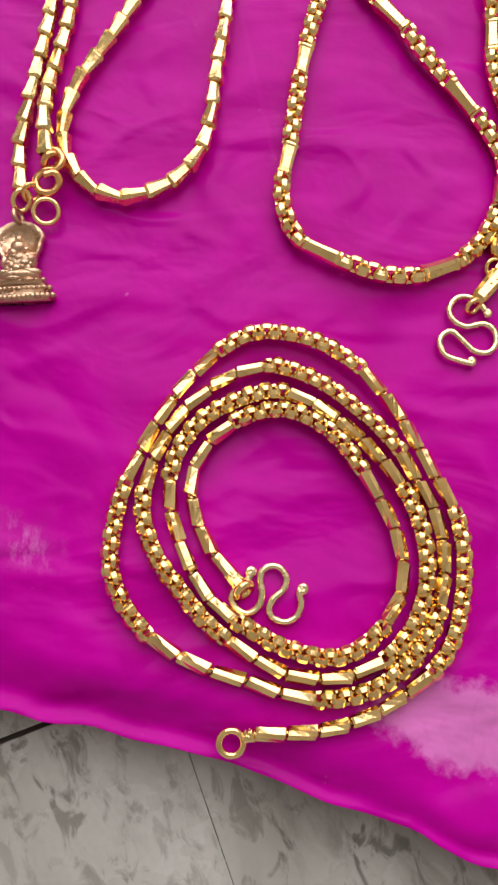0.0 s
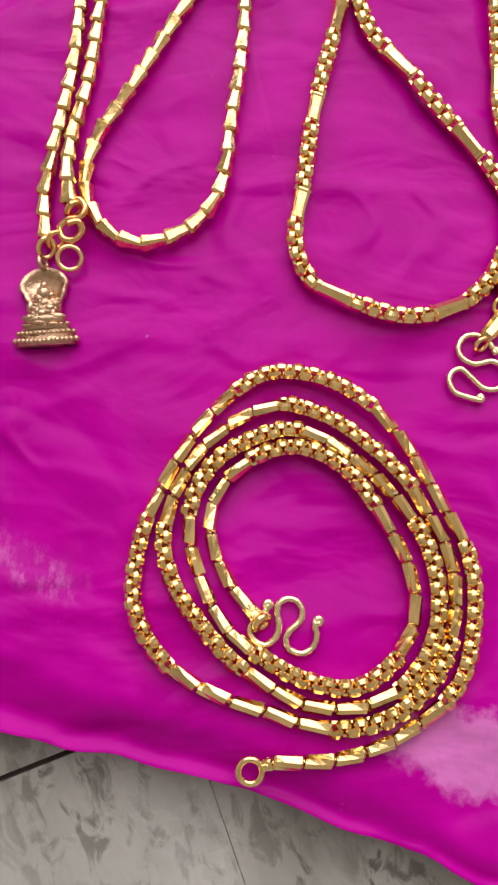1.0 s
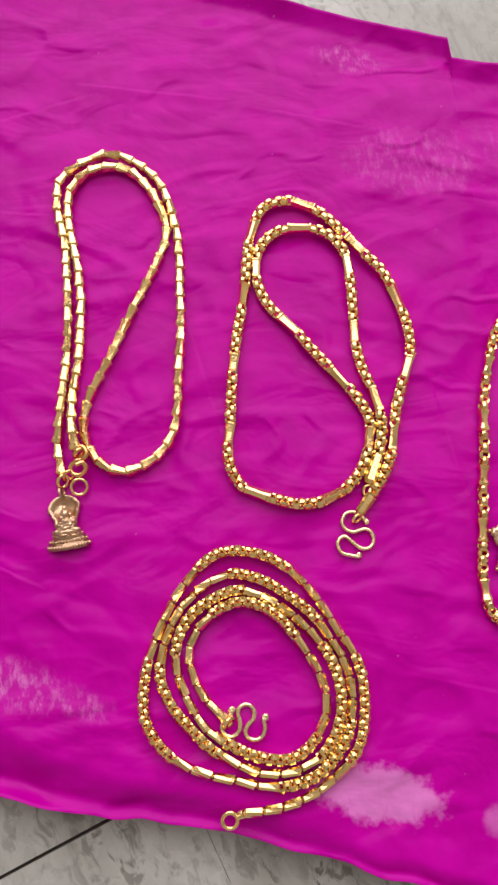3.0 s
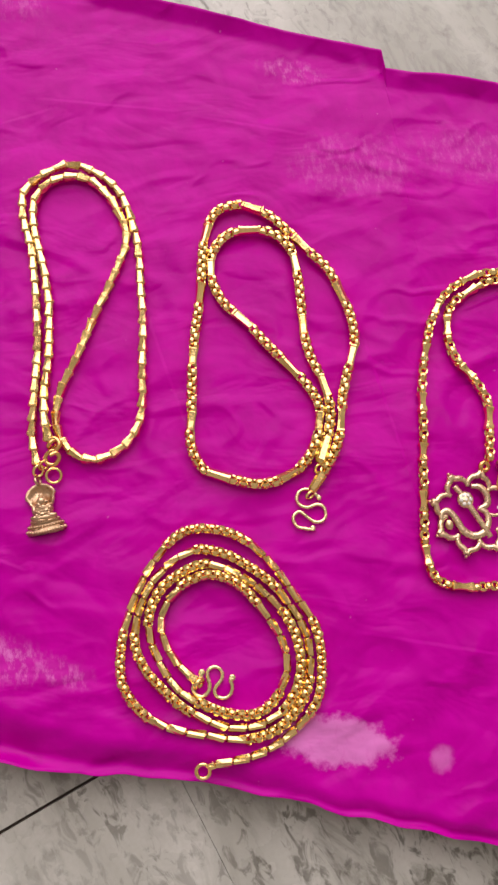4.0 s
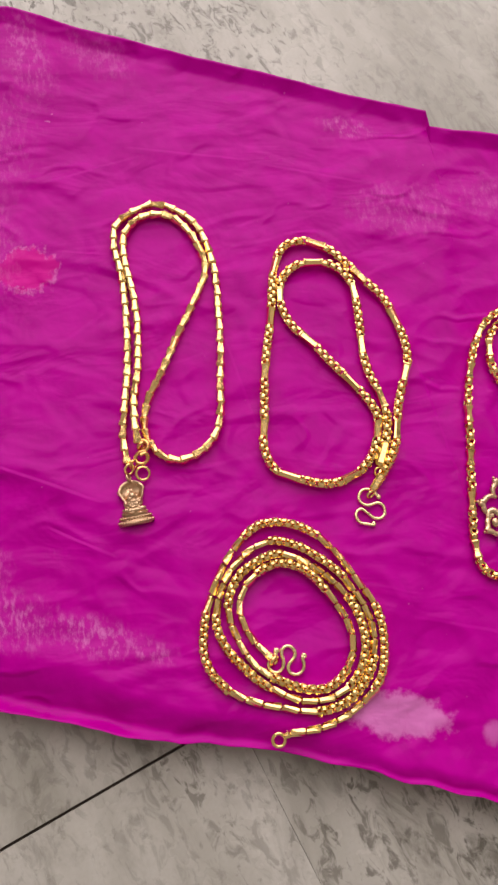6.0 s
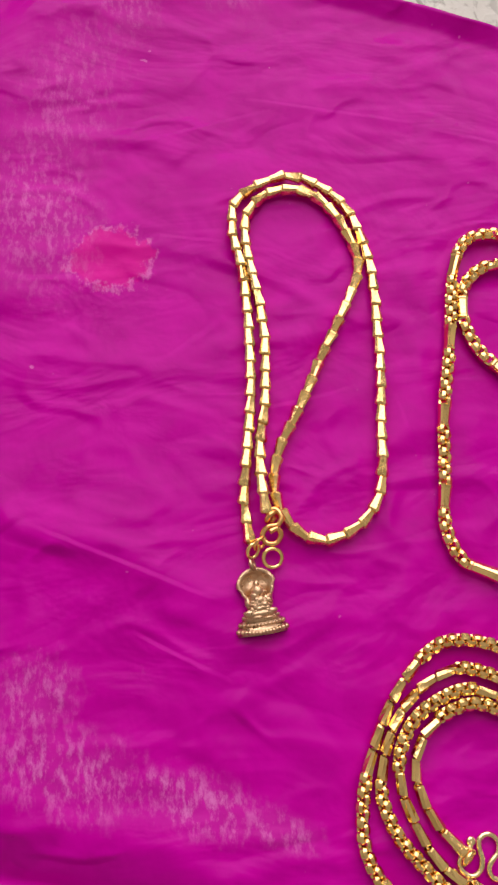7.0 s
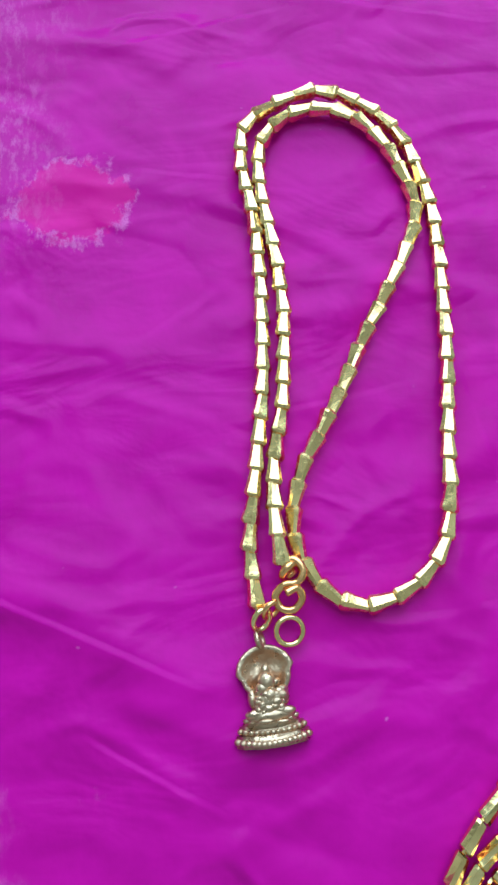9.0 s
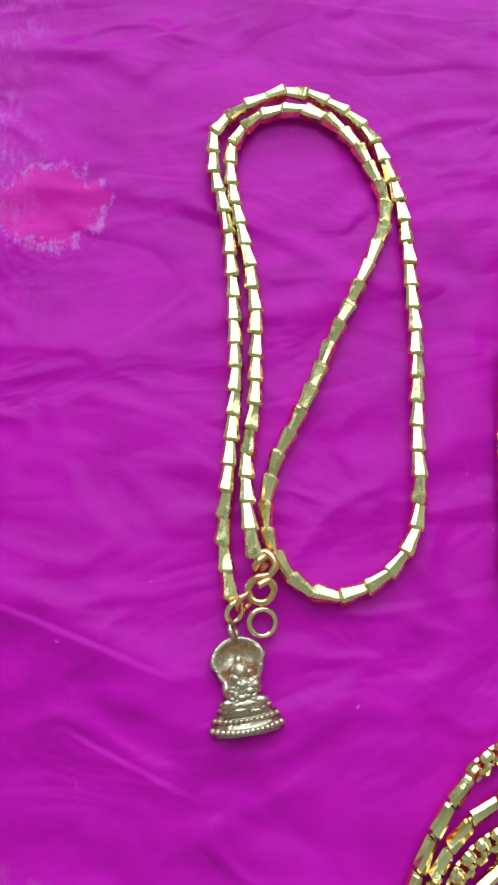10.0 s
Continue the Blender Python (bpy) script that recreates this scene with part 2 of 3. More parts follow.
def spline(points, step, closed=False):
    """A smooth line through the points (Catmull-Rom), resampled at an even step."""
    p = [Vector(q if len(q) == 3 else (*q, 0.0)) for q in points]
    p = [p[-1], *p, p[0], p[1]] if closed else [2 * p[0] - p[1], *p, 2 * p[-1] - p[-2]]
    fine = []
    for a, b, c, d in zip(p, p[1:], p[2:], p[3:]):
        for k in range(16):
            u = k / 16
            fine.append(0.5 * ((2 * b) + (c - a) * u + (2 * a - 5 * b + 4 * c - d) * u * u + (3 * b - a - 3 * c + d) * u ** 3))
    fine.append(p[-2])
    return even(fine, step)


def even(fine, step):
    s = np.concatenate([[0], np.cumsum([(b - a).length for a, b in zip(fine, fine[1:])])])
    count = max(2, round(s[-1] / step))
    u = np.linspace(0, s[-1], count + 1)
    xyz = np.array([tuple(q) for q in fine])
    return [Vector([float(np.interp(a, s, xyz[:, k])) for k in range(3)]) for a in u]


def sweep(bm, line, radius, sides=10, flat=1.0, closed=False, caps=True):
    """A round wire along a line; flat squeezes it in height; radius may be a function of 0..1."""
    loops = []
    n = len(line)
    for i, p in enumerate(line):
        a, b = (line[i - 1], line[(i + 1) % n]) if closed else (line[max(i - 1, 0)], line[min(i + 1, n - 1)])
        d = (b - a).normalized()
        side = d.cross(Vector((0, 0, 1)))
        side = side.normalized() if side.length > 1e-6 else Vector((1, 0, 0))
        up = side.cross(d)
        r = radius(i / (n - 1)) if callable(radius) else radius
        loops.append([p + side * (r * math.cos(w)) + up * (r * flat * math.sin(w)) for w in (2 * math.pi * k / sides for k in range(sides))])
    rings(bm, loops, closed, caps)


def ball(bm, at, r, squash=(1, 1, 1), segments=10, rows=6):
    made = bmesh.ops.create_uvsphere(bm, u_segments=segments, v_segments=rows, radius=1.0)
    bmesh.ops.transform(bm, matrix=Matrix.Translation(at) @ Matrix.Diagonal((r * squash[0], r * squash[1], r * squash[2], 1)), verts=made["verts"])


# ---- the large structure: the floor, and an unseen plain room added for bounced light and reflections ----
FLOOR_Z = -0.015
TILE_TURN, CORNER, TILE, GAP = 21.8, (-0.0281, -0.0197), 0.6, 0.0011


def build_room():
    x0, x1, y0, y1, h = -1.9, 2.3, -1.9, WINDOW["y"], 2.75
    t = 0.15
    bm = bmesh.new()
    box(bm, (x0, y0, -0.05), (x1, y1, FLOOR_Z - 0.0016))
    floor = part("floor", bm, GROUT, None, "marble tile floor with thin dark joints")
    tagged(floor, category="floor", kind="structure")
    spin = pose(CORNER[0], CORNER[1], 0, 0, 0, TILE_TURN)

    def slab(ix, iy):
        bm = bmesh.new()
        g, thin = GAP / 2, 0.00006
        box(bm, (thin, g, -0.012), (TILE - thin, TILE - g, 0))
        bmesh.ops.bevel(bm, geom=[e for e in bm.edges if all(q.co.z > -0.001 for q in e.verts)], offset=0.0001, segments=1, affect="EDGES")
        ob = put("tile", mesh_of("tile", bm, MARBLE), floor, spin @ pose(ix * TILE, iy * TILE, FLOOR_Z))
        return ob

    for ix in range(-5, 6):
        for iy in range(-5, 6):
            at = spin @ Vector(((ix + 0.5) * TILE, (iy + 0.5) * TILE, 0))
            if x0 - 0.3 < at.x < x1 + 0.3 and y0 - 0.3 < at.y < y1 + 0.3:
                slab(ix, iy)
    for name, lo, hi in (
        ("wall_west", (x0 - t, y0 - t, FLOOR_Z), (x0, y1 + t, h)),
        ("wall_east", (x1, y0 - t, FLOOR_Z), (x1 + t, y1 + t, h)),
        ("wall_south", (x0, y0 - t, FLOOR_Z), (x1, y0, h)),
    ):
        bm = bmesh.new()
        box(bm, lo, hi)
        tagged(part(name, bm, PLASTER, None, "plain cream plastered wall"), category="wall", kind="structure")
    bm = bmesh.new()
    w = WINDOW
    for lo, hi in (
        ((x0, y1, FLOOR_Z), (w["x0"], y1 + t, h)),
        ((w["x1"], y1, FLOOR_Z), (x1, y1 + t, h)),
        ((w["x0"], y1, FLOOR_Z), (w["x1"], y1 + t, w["z0"])),
        ((w["x0"], y1, w["z1"]), (w["x1"], y1 + t, h)),
    ):
        box(bm, lo, hi)
    tagged(part("wall_north", bm, PLASTER, None, "plain cream plastered wall with an open window"), category="wall", kind="structure")
    bm = bmesh.new()
    o = FILL_OPENING
    for lo, hi in (
        ((x0 - t, y0 - t, h), (x1 + t, o["y0"], h + 0.12)),
        ((x0 - t, o["y1"], h), (x1 + t, y1 + t, h + 0.12)),
        ((x0 - t, o["y0"], h), (o["x0"], o["y1"], h + 0.12)),
        ((o["x1"], o["y0"], h), (x1 + t, o["y1"], h + 0.12)),
    ):
        box(bm, lo, hi)
    tagged(part("ceiling", bm, CEILING, None, "plain white painted ceiling with an added opening for fill light"), category="ceiling", kind="structure")
    window = tagged(new("window_1"), "open window in a brown painted frame", "window", kind="structure")
    for lo, hi in (
        ((w["x0"], y1 + 0.05, w["z0"]), (w["x0"] + 0.05, y1 + 0.1, w["z1"])),
        ((w["x1"] - 0.05, y1 + 0.05, w["z0"]), (w["x1"], y1 + 0.1, w["z1"])),
        ((w["x0"] + 0.05, y1 + 0.05, w["z0"]), (w["x1"] - 0.05, y1 + 0.1, w["z0"] + 0.05)),
        ((w["x0"] + 0.05, y1 + 0.05, w["z1"] - 0.05), (w["x1"] - 0.05, y1 + 0.1, w["z1"])),
    ):
        bm = bmesh.new()
        box(bm, lo, hi)
        part("window_frame", bm, FRAME, window)


build_room()


# ---- the sheet of paper ----
NEAR_EDGE = [(-240, 22), (-160, 4), (-122, -5), (-104, -10.5), (-86, -15.5), (-68, -22.5), (-50, -26), (-31, -29.5), (-13, -33.5), (5, -40),
             (21, -44.6), (25.4, -47.4), (43, -53), (65.5, -61), (88, -68.4), (106, -75), (200, -104), (330, -150)]
FAR_EDGE = [(-240, 345), (-150, 325), (-110, 311), (-87, 302.5), (-70, 297), (-42, 289.7), (-14, 278.8), (14, 269.5), (36, 261.5), (52, 254.5), (74, 247.3), (92, 241),
            (92.4, 232.2), (126, 225.5), (158, 215.5), (185, 207.5), (260, 183.5), (330, 160)]


def edge_y(table, x):
    return float(np.interp(x, [a for a, _ in table], [b for _, b in table]))


def bell(v, width):
    return math.exp(-(v / width) ** 2)


def paper_height(x, y, from_near, from_far):
    """Height of the sheet in mm at a place in mm."""
    z = 1.0 * noise.noise((x / 60, y / 42, 1.3)) + 0.62 * noise.noise((x / 27, y / 16, 7.1)) + 0.22 * noise.noise((x / 15, y / 8, 2.2)) - 0.2
    for (ax, ay), (bx, by), tall, width in CREASES:
        d = Vector((bx - ax, by - ay))
        long = d.length
        d /= long
        u, v = (x - ax) * d.x + (y - ay) * d.y, (y - ay) * d.x - (x - ax) * d.y
        fade = min(1.0, max(0.0, 0.35 + min(u, long - u) / (0.3 * long)))
        z += 1.25 * tall * fade * (math.exp(-v / (1.6 * width)) if v > 0 else math.exp(v / (0.45 * width)))
    # the near edge drops from a soft crest, away from the window, and ends in an upturned lip
    leftness = max(0.0, min(1.0, (30 - x) / 140))
    crest = 6.0 + 13.0 * leftness + 2.0 * noise.noise((x / 35, 0.2, 4.4))
    if from_near > crest:
        z += 0.5 * bell(from_near - crest, 8)
    else:
        u = from_near / crest
        z += 0.5 - (3.4 + 5.4 * leftness) * (1 - u) ** 1.3 + (2.8 + 3.4 * leftness) * max(0.0, 1 - u / 0.32) ** 1.6 * (1.0 + 0.7 * noise.noise((x / 22, 9.1, 0.3)))
    # the far edge curls up
    z += 3.8 * max(0.0, min(1.0, (7.0 - from_far) / 7.0)) ** 1.2
    # a fold runs across the far left corner, and the sheet falls away beyond it
    d = ((x + 102) * 0.895 - (y - 300) * 0.446)
    z += 7.5 * (bell(d, 38) if d > 0 else bell(d, 15)) * min(1.0, max(0.0, (y - 205) / 70))
    return z


def build_paper():
    xs = sorted({*np.round(np.arange(-240, 330.1, 2.6), 3).tolist(), 92.0, 92.4})
    rows = 150
    bm = bmesh.new()
    grid = []
    for x in xs:
        lo, hi = edge_y(NEAR_EDGE, x), edge_y(FAR_EDGE, x)
        lo += 0.9 * noise.noise((x / 9, 1.0, 2.0))
        hi += 0.5 * noise.noise((x / 11, 5.0, 2.0))
        column = []
        for j in range(rows + 1):
            u = j / rows
            u = u + 0.09 * math.sin(2 * math.pi * u) * -1
            y = lo + (hi - lo) * u
            z = paper_height(x, y, y - lo, hi - y)
            column.append(bm.verts.new((x * MM, y * MM, z * MM)))
        grid.append(column)
    for a, b in zip(grid, grid[1:]):
        for j in range(rows):
            bm.faces.new((a[j], b[j], b[j + 1], a[j + 1]))
    ob = part("paper_sheet", bm, PAPER, None, "creased magenta tissue paper with pale rubbed patches", smooth=True)
    tagged(ob, category="paper")
    thick = ob.modifiers.new("thickness", "SOLIDIFY")
    thick.thickness, thick.offset = 0.00012, -1.0
    # the folded layers below, which hold the top sheet off the floor
    bm = bmesh.new()
    loops = []
    for z, inset in ((FLOOR_Z / MM + 0.2, 24), (-6.5, 22), (-3.0, 25), (-1.9, 30)):
        near = [(x, edge_y(NEAR_EDGE, x) + inset) for x in range(-230, 321, 10)]
        far = [(x, edge_y(FAR_EDGE, x) - inset) for x in range(320, -231, -10)]
        loops.append([(x * MM, y * MM, z * MM) for x, y in near + far])
    rings(bm, loops)
    part("folded_layers", bm, PAPER, ob, "folded layers of the same paper")
    ob.location.z = 0.0002
    return ob


build_paper()


# ---- links ----
def octagon(r, cut=0.42, turn=0.0, x=0.0):
    """A square section with cut corners, as points across the chain."""
    pts = []
    for k in range(4):
        a = math.pi / 2 * k + turn
        for s in (-1, 1):
            px, py = r, s * r * (1 - cut)
            pts.append((x, px * math.cos(a) - py * math.sin(a), px * math.sin(a) + py * math.cos(a)))
    return pts


def tube_mesh(name, profile, mat, twist=0.0, cut=0.42, flute=0.0, smooth=False, slant=0.0, flat=1.0, reach=0.0):
    """A hollow faceted tube: profile of (place along, half width) in mm, open at both ends, with slanted mouths;
    reach: a thin neck that goes on into the next link."""
    bm = bmesh.new()
    loops = []
    n = len(profile)
    x0, x1 = profile[0][0], profile[-1][0]
    inner = [(x1 - 0.2, profile[-1][1] * 0.74), (x1 - 1.5, profile[-1][1] * 0.60), (x0 + 1.5, profile[0][1] * 0.60), (x0 + 0.2, profile[0][1] * 0.74)]
    for i, (x, r) in enumerate(list(profile) + inner):
        u = (x - x0) / (x1 - x0)
        loop = octagon(r, cut, twist * u, x)
        if flute and 0 < i < n - 1:
            loop = [(p[0], p[1] * (1 - flute * (k % 2)), p[2] * (1 - flute * (k % 2))) for k, p in enumerate(loop)]
        lean = slant * (1 - 4 * u * (1 - u))
        loops.append([((a + lean * b) * MM, b * MM, c * flat * MM) for a, b, c in loop])
    rings(bm, loops, closed=True)
    if reach:
        r = min(profile[0][1], profile[-1][1]) * 0.56
        rings(bm, [[(x * MM, q * math.cos(w) * MM, q * math.sin(w) * flat * MM) for w in (math.pi / 3 * k for k in range(6))]
                   for x, q in ((x0 - reach, r * 0.8), (x0 - reach + 0.25, r), (x1 + reach - 0.25, r), (x1 + reach, r * 0.8))])
    return mesh_of(name, bm, mat, smooth)


def ring_link_mesh(name, a, b, width, thick, mat, power=3.0, count=16):
    """One band link: a wide rounded loop that lies along the chain, with a bevelled rim."""
    bm = bmesh.new()
    loops = []
    for k in range(count):
        w = 2 * math.pi * (k + 0.5) / count
        c, s = math.cos(w), math.sin(w)
        rx, rz = math.copysign(abs(c) ** (2 / power), c), math.copysign(abs(s) ** (2 / power), s)
        d = Vector((rx / a, 0, rz / b)).normalized()
        mid = Vector((a * rx, 0, b * rz))
        loop = []
        for y, out in ((-width * 0.80, -0.9), (-width, 0.0), (-width * 0.40, 0.88), (width * 0.40, 0.88), (width, 0.0), (width * 0.80, -0.9)):
            q = mid + d * (thick * out)
            loop.append((q.x * MM, y * MM, q.z * MM))
        loops.append(loop)
    rings(bm, loops, closed=True)
    # round along the band, with crisp ground edges
    for e in bm.edges:
        e.smooth = abs(e.verts[0].co.y - e.verts[1].co.y) > 1e-9
    return mesh_of(name, bm, mat, smooth=True)


LONG_TUBE = tube_mesh("tube_link", [(-3.55, 0.80), (-3.35, 1.08), (-2.7, 1.16), (0.0, 1.20), (2.4, 1.27), (3.2, 1.30), (3.5, 1.02)], GOLD, twist=0.30, cut=0.50, flute=0.05, slant=0.38, reach=0.6)
ROUND_LINK = ring_link_mesh("ring_link", 1.18, 1.20, 1.16, 0.58, GOLD)
BARREL = tube_mesh("barrel_link", [(-4.6, 1.0), (-4.45, 1.34), (-3.7, 1.38), (-3.4, 1.22), (0, 1.26), (3.3, 1.40), (3.9, 1.56), (4.4, 1.56), (4.6, 1.10)], GOLD, cut=0.40, flute=0.07, reach=0.4)
FLARED = tube_mesh("flared_link", [(-2.95, 0.80), (-2.7, 1.02), (-1.6, 1.10), (0.4, 1.30), (1.9, 1.54), (2.35, 1.58), (2.95, 1.22)], FLARE_GOLD, twist=0.12, cut=0.42, flute=0.03, slant=0.16, flat=0.9, reach=0.5)
WAISTED = tube_mesh("waisted_link", [(-4.6, 1.1), (-4.4, 1.52), (-3.6, 1.56), (-1.4, 1.12), (0.4, 1.05), (2.4, 1.22), (3.8, 1.62), (4.4, 1.58), (4.6, 1.15)], GOLD, cut=0.40, flute=0.05, reach=0.4)
SPOOL = ring_link_mesh("ring_link", 1.12, 1.26, 1.05, 0.48, GOLD, 2.2, 14)


class Line:
    """A fine line in mm with its arc length, to thread links on."""

    def __init__(self, points):
        self.p = points
        self.s = np.concatenate([[0], np.cumsum([(b - a).length for a, b in zip(points, points[1:])])])
        self.xyz = np.array([tuple(q) for q in points])
        self.length = float(self.s[-1])

    def at(self, s):
        return Vector([float(np.interp(s, self.s, self.xyz[:, k])) for k in range(3)])


def link_pose(a, b, roll, stretch=1.0, girth=1.0):
    """Lays a link from a to b (mm), rolled about its length."""
    d = (b - a).normalized()
    side = Vector((0, 0, 1)).cross(d).normalized()
    up = d.cross(side)
    m = Matrix((d, side, up)).transposed().to_4x4()
    m = m @ Matrix.Rotation(roll, 4, "X") @ Matrix.Diagonal((stretch, girth, girth, 1))
    m.translation = (a + b) / 2 * MM
    return m


def thread(chain, line, s0, s1, kind, count, rng, flip=False, girth=1.0):
    """Threads count links of one kind on the line between two arc lengths."""
    mesh, natural, name = {"tube": (LONG_TUBE, 7.4, "tube_link"), "ring": (ROUND_LINK, None, "ring_link"), "spool": (SPOOL, None, "ring_link"),
                           "barrel": (BARREL, 9.4, "barrel_link"), "waisted": (WAISTED, 9.4, "waisted_link"), "flared": (FLARED, 6.0, "flared_link")}[kind]
    step = (s1 - s0) / count
    for i in range(count):
        a, b = line.at(s0 + i * step), line.at(s0 + (i + 1) * step)
        if flip:
            a, b = b, a
        if natural is None:
            roll = radians((45 + 90 * (i % 2) if kind == "ring" else 12 + 90 * (i % 2)) + rng.uniform(-9, 9))
            if kind == "ring":
                shift = Vector((0, 0, 1)).cross(b - a).normalized() * (0.2 if i % 2 else -0.2)
                a, b = a + shift, b + shift
            m = link_pose(a, b, roll, step / 1.75, girth)
        else:
            sway = 24
            roll = radians(rng.uniform(-sway, sway) + (rng.choice((0, 45, 45)) if kind == "tube" else 0) + (rng.choice((-40, 40)) if rng.random() < 0.12 else 0))
            side = Vector((0, 0, 1)).cross(b - a).normalized() * rng.uniform(-0.16, 0.16)
            a, b = a + side, b - side
            a, b = a + Vector((0, 0, rng.uniform(-0.15, 0.15))), b + Vector((0, 0, rng.uniform(-0.15, 0.15)))
            # a flared link pushes its narrow end into the mouth of the one before
            m = link_pose(a, b, roll, step * (1.10 if kind == "flared" else 0.985) / natural, girth)
        put(name, mesh, chain, m)


def curl(x, y, z, r, start, turns, sense):
    """Points of a small flat coil that ends a wire, from its eye outwards."""
    out = []
    n = int(10 * turns)
    for k in range(n + 1):
        u = k / n
        w = radians(start) + sense * 2 * math.pi * turns * (u - 1)
        q = r * (0.35 + 0.65 * u)
        out.append((x + q * math.cos(w), y + q * math.sin(w), z))
    return out


def wire_part(name, points, radius, mat, parent, label="", flat=0.85, closed=False):
    bm = bmesh.new()
    line = [q * MM for q in spline(points, 0.35, closed)]
    if closed:
        line = line[:-1]
    sweep(bm, line, radius * MM, 12, flat, closed)
    return part(name, bm, mat, parent, label, smooth=True)


def torus_part(name, at, r, wire, mat, parent, tilt=(0, 0, 0), label="", stretch=1.0):
    bm = bmesh.new()
    line = [Vector((r * stretch * math.cos(w), r * math.sin(w), 0)) * MM for w in (2 * math.pi * k / 24 for k in range(24))]
    sweep(bm, line, wire * MM, 10, closed=True)
    bmesh.ops.transform(bm, matrix=pose(at[0] * MM, at[1] * MM, at[2] * MM, *tilt), verts=bm.verts)
    return part(name, bm, mat, parent, label, smooth=True)


def cap_part(parent, a, b, r0, r1, mat=GOLD):
    """A pinched end cap with small granules, from a to b."""
    a, b = Vector(a), Vector(b)
    half = (b - a).length / 2
    bm = bmesh.new()
    rings(bm, [[(x * MM, y * MM, z * MM) for x, y, z in octagon(r, 0.5, 0, p)] for p, r in
               ((-half, r0 * 0.7), (-half * 0.8, r0), (0, (r0 + r1) / 2), (half * 0.75, r1), (half, r1 * 0.6))])
    rng = random.Random(5)
    for _ in range(16):
        u, w = rng.uniform(-0.7, 0.7), rng.uniform(0, 6.28)
        r = r0 + (r1 - r0) * (u + 1) / 2
        ball(bm, (u * half * MM, r * 0.95 * math.cos(w) * MM, r * 0.95 * math.sin(w) * MM), 0.36 * MM, segments=6, rows=4)
    bmesh.ops.transform(bm, matrix=link_pose(a, b, 0), verts=bm.verts)
    return part("end_cap", bm, mat, parent)


# ---- the coiled chain ----
COIL_CENTRE = (-4.2, 13.0)
# distance from the coil's centre at even turns, from the open end inwards
COIL_R = [40.9, 40.5, 40.4, 40.3, 37.1, 34.3, 30.9, 31.3, 34.1, 37.1, 38.5, 35.0, 32.2, 31.6, 33.1, 35.4, 34.8, 32.8, 31.9, 34.6, 36.5, 36.0, 33.6, 30.8, 27.6, 26.7,
             26.8, 28.9, 31.3, 30.4, 29.3, 28.4, 28.1, 26.4, 24.8, 25.4, 27.2, 30.5, 32.8, 32.7, 30.4, 27.3, 24.5, 22.5, 22.4, 23.8, 25.7, 25.5, 25.6, 24.7, 22.9,
             21.2, 21.1, 21.8, 22.5, 25.3, 28.6, 28.2, 26.4, 22.4, 19.4, 18.2, 19.0, 20.4, 21.8, 21.7, 21.3, 20.8, 18.7, 16.8, 15.6, 15.4]
COIL_RUNS = [-98, -46, 4, 63, 113, 168, 222, 280, 331, 390, 458, 530, 605, 665, 736, 810, 883, 965, 1034, 1111, 1200, 1311]
COIL_TUBES = [6, 5, 5, 5, 5, 6, 5, 5, 5, 5, 6]


def build_coil():
    rng = random.Random(11)
    chain = tagged(new("gold_chain"), "long gold chain coiled flat on magenta paper", "necklace")
    chain.location.z = 0.0002
    pts = []
    for k, r in enumerate(COIL_R):
        w = radians(-97.78 + 19.8374 * k)
        pts.append((COIL_CENTRE[0] + r * math.cos(w), COIL_CENTRE[1] + r * math.sin(w), 2.2))
    fine = spline(pts, 0.4)
    line = Line(fine)
    angle, last = [], None
    for q in fine:
        w = math.degrees(math.atan2(q.y - COIL_CENTRE[1], q.x - COIL_CENTRE[0]))
        while last is not None and w < last - 180:
            w += 360
        while last is not None and w > last + 180:
            w -= 360
        last = w
        angle.append(w)
    bounds = [float(np.interp(a, angle, line.s)) for a in COIL_RUNS]
    for i, (s0, s1) in enumerate(zip(bounds, bounds[1:])):
        if i % 2 == 0:
            thread(chain, line, s0, s1, "tube", COIL_TUBES[i // 2], rng, girth=1.06)
        else:
            thread(chain, line, s0, s1, "ring", max(4, round((s1 - s0) / 1.7)), rng, girth=1.04)
    torus_part("end_ring", (-13.7, -29.2, 1.7), 2.3, 0.68, GOLD, chain, (8, 0, 0), "plain round gold end ring")
    cap_part(chain, (-15.2, 2.3, 2.2), (-12.6, -0.4, 2.3), 1.15, 1.5)
    cap_part(chain, (-11.7, -28.2, 2.0), (-9.4, -27.6, 2.0), 0.9, 1.2)
    torus_part("jump_ring", (-12.0, -1.3, 2.1), 1.6, 0.85, GOLD, chain, (62, 0, 42))
    hook = curl(-10.6, 2.2, 1.5, 0.75, 250, 1.2, 1) + [(-12.0, -0.2, 1.4), (-13.9, -1.7, 1.2), (-14.3, -3.2, 1.1), (-13.1, -5.0, 1.1), (-11.0, -5.7, 1.2),
            (-9.1, -4.3, 1.3), (-8.4, -2.0, 1.4), (-8.8, 0.6, 1.4), (-8.4, 2.5, 1.4), (-6.6, 3.5, 1.4), (-4.7, 2.9, 1.4), (-3.7, 1.1, 1.4), (-4.3, -1.0, 1.4),
            (-6.2, -2.8, 1.4), (-7.0, -4.6, 1.3), (-6.3, -6.4, 1.2), (-3.9, -7.2, 1.1), (-1.8, -6.2, 1.1), (-0.8, -4.0, 1.2), (-1.1, -1.8, 1.3)] + curl(-0.5, -0.7, 1.4, 0.75, 200, 1.2, -1)[::-1]
    wire_part("hook", hook, 0.68, WIRE, chain, "gold wire hook with curled ends")
    return chain


build_coil()

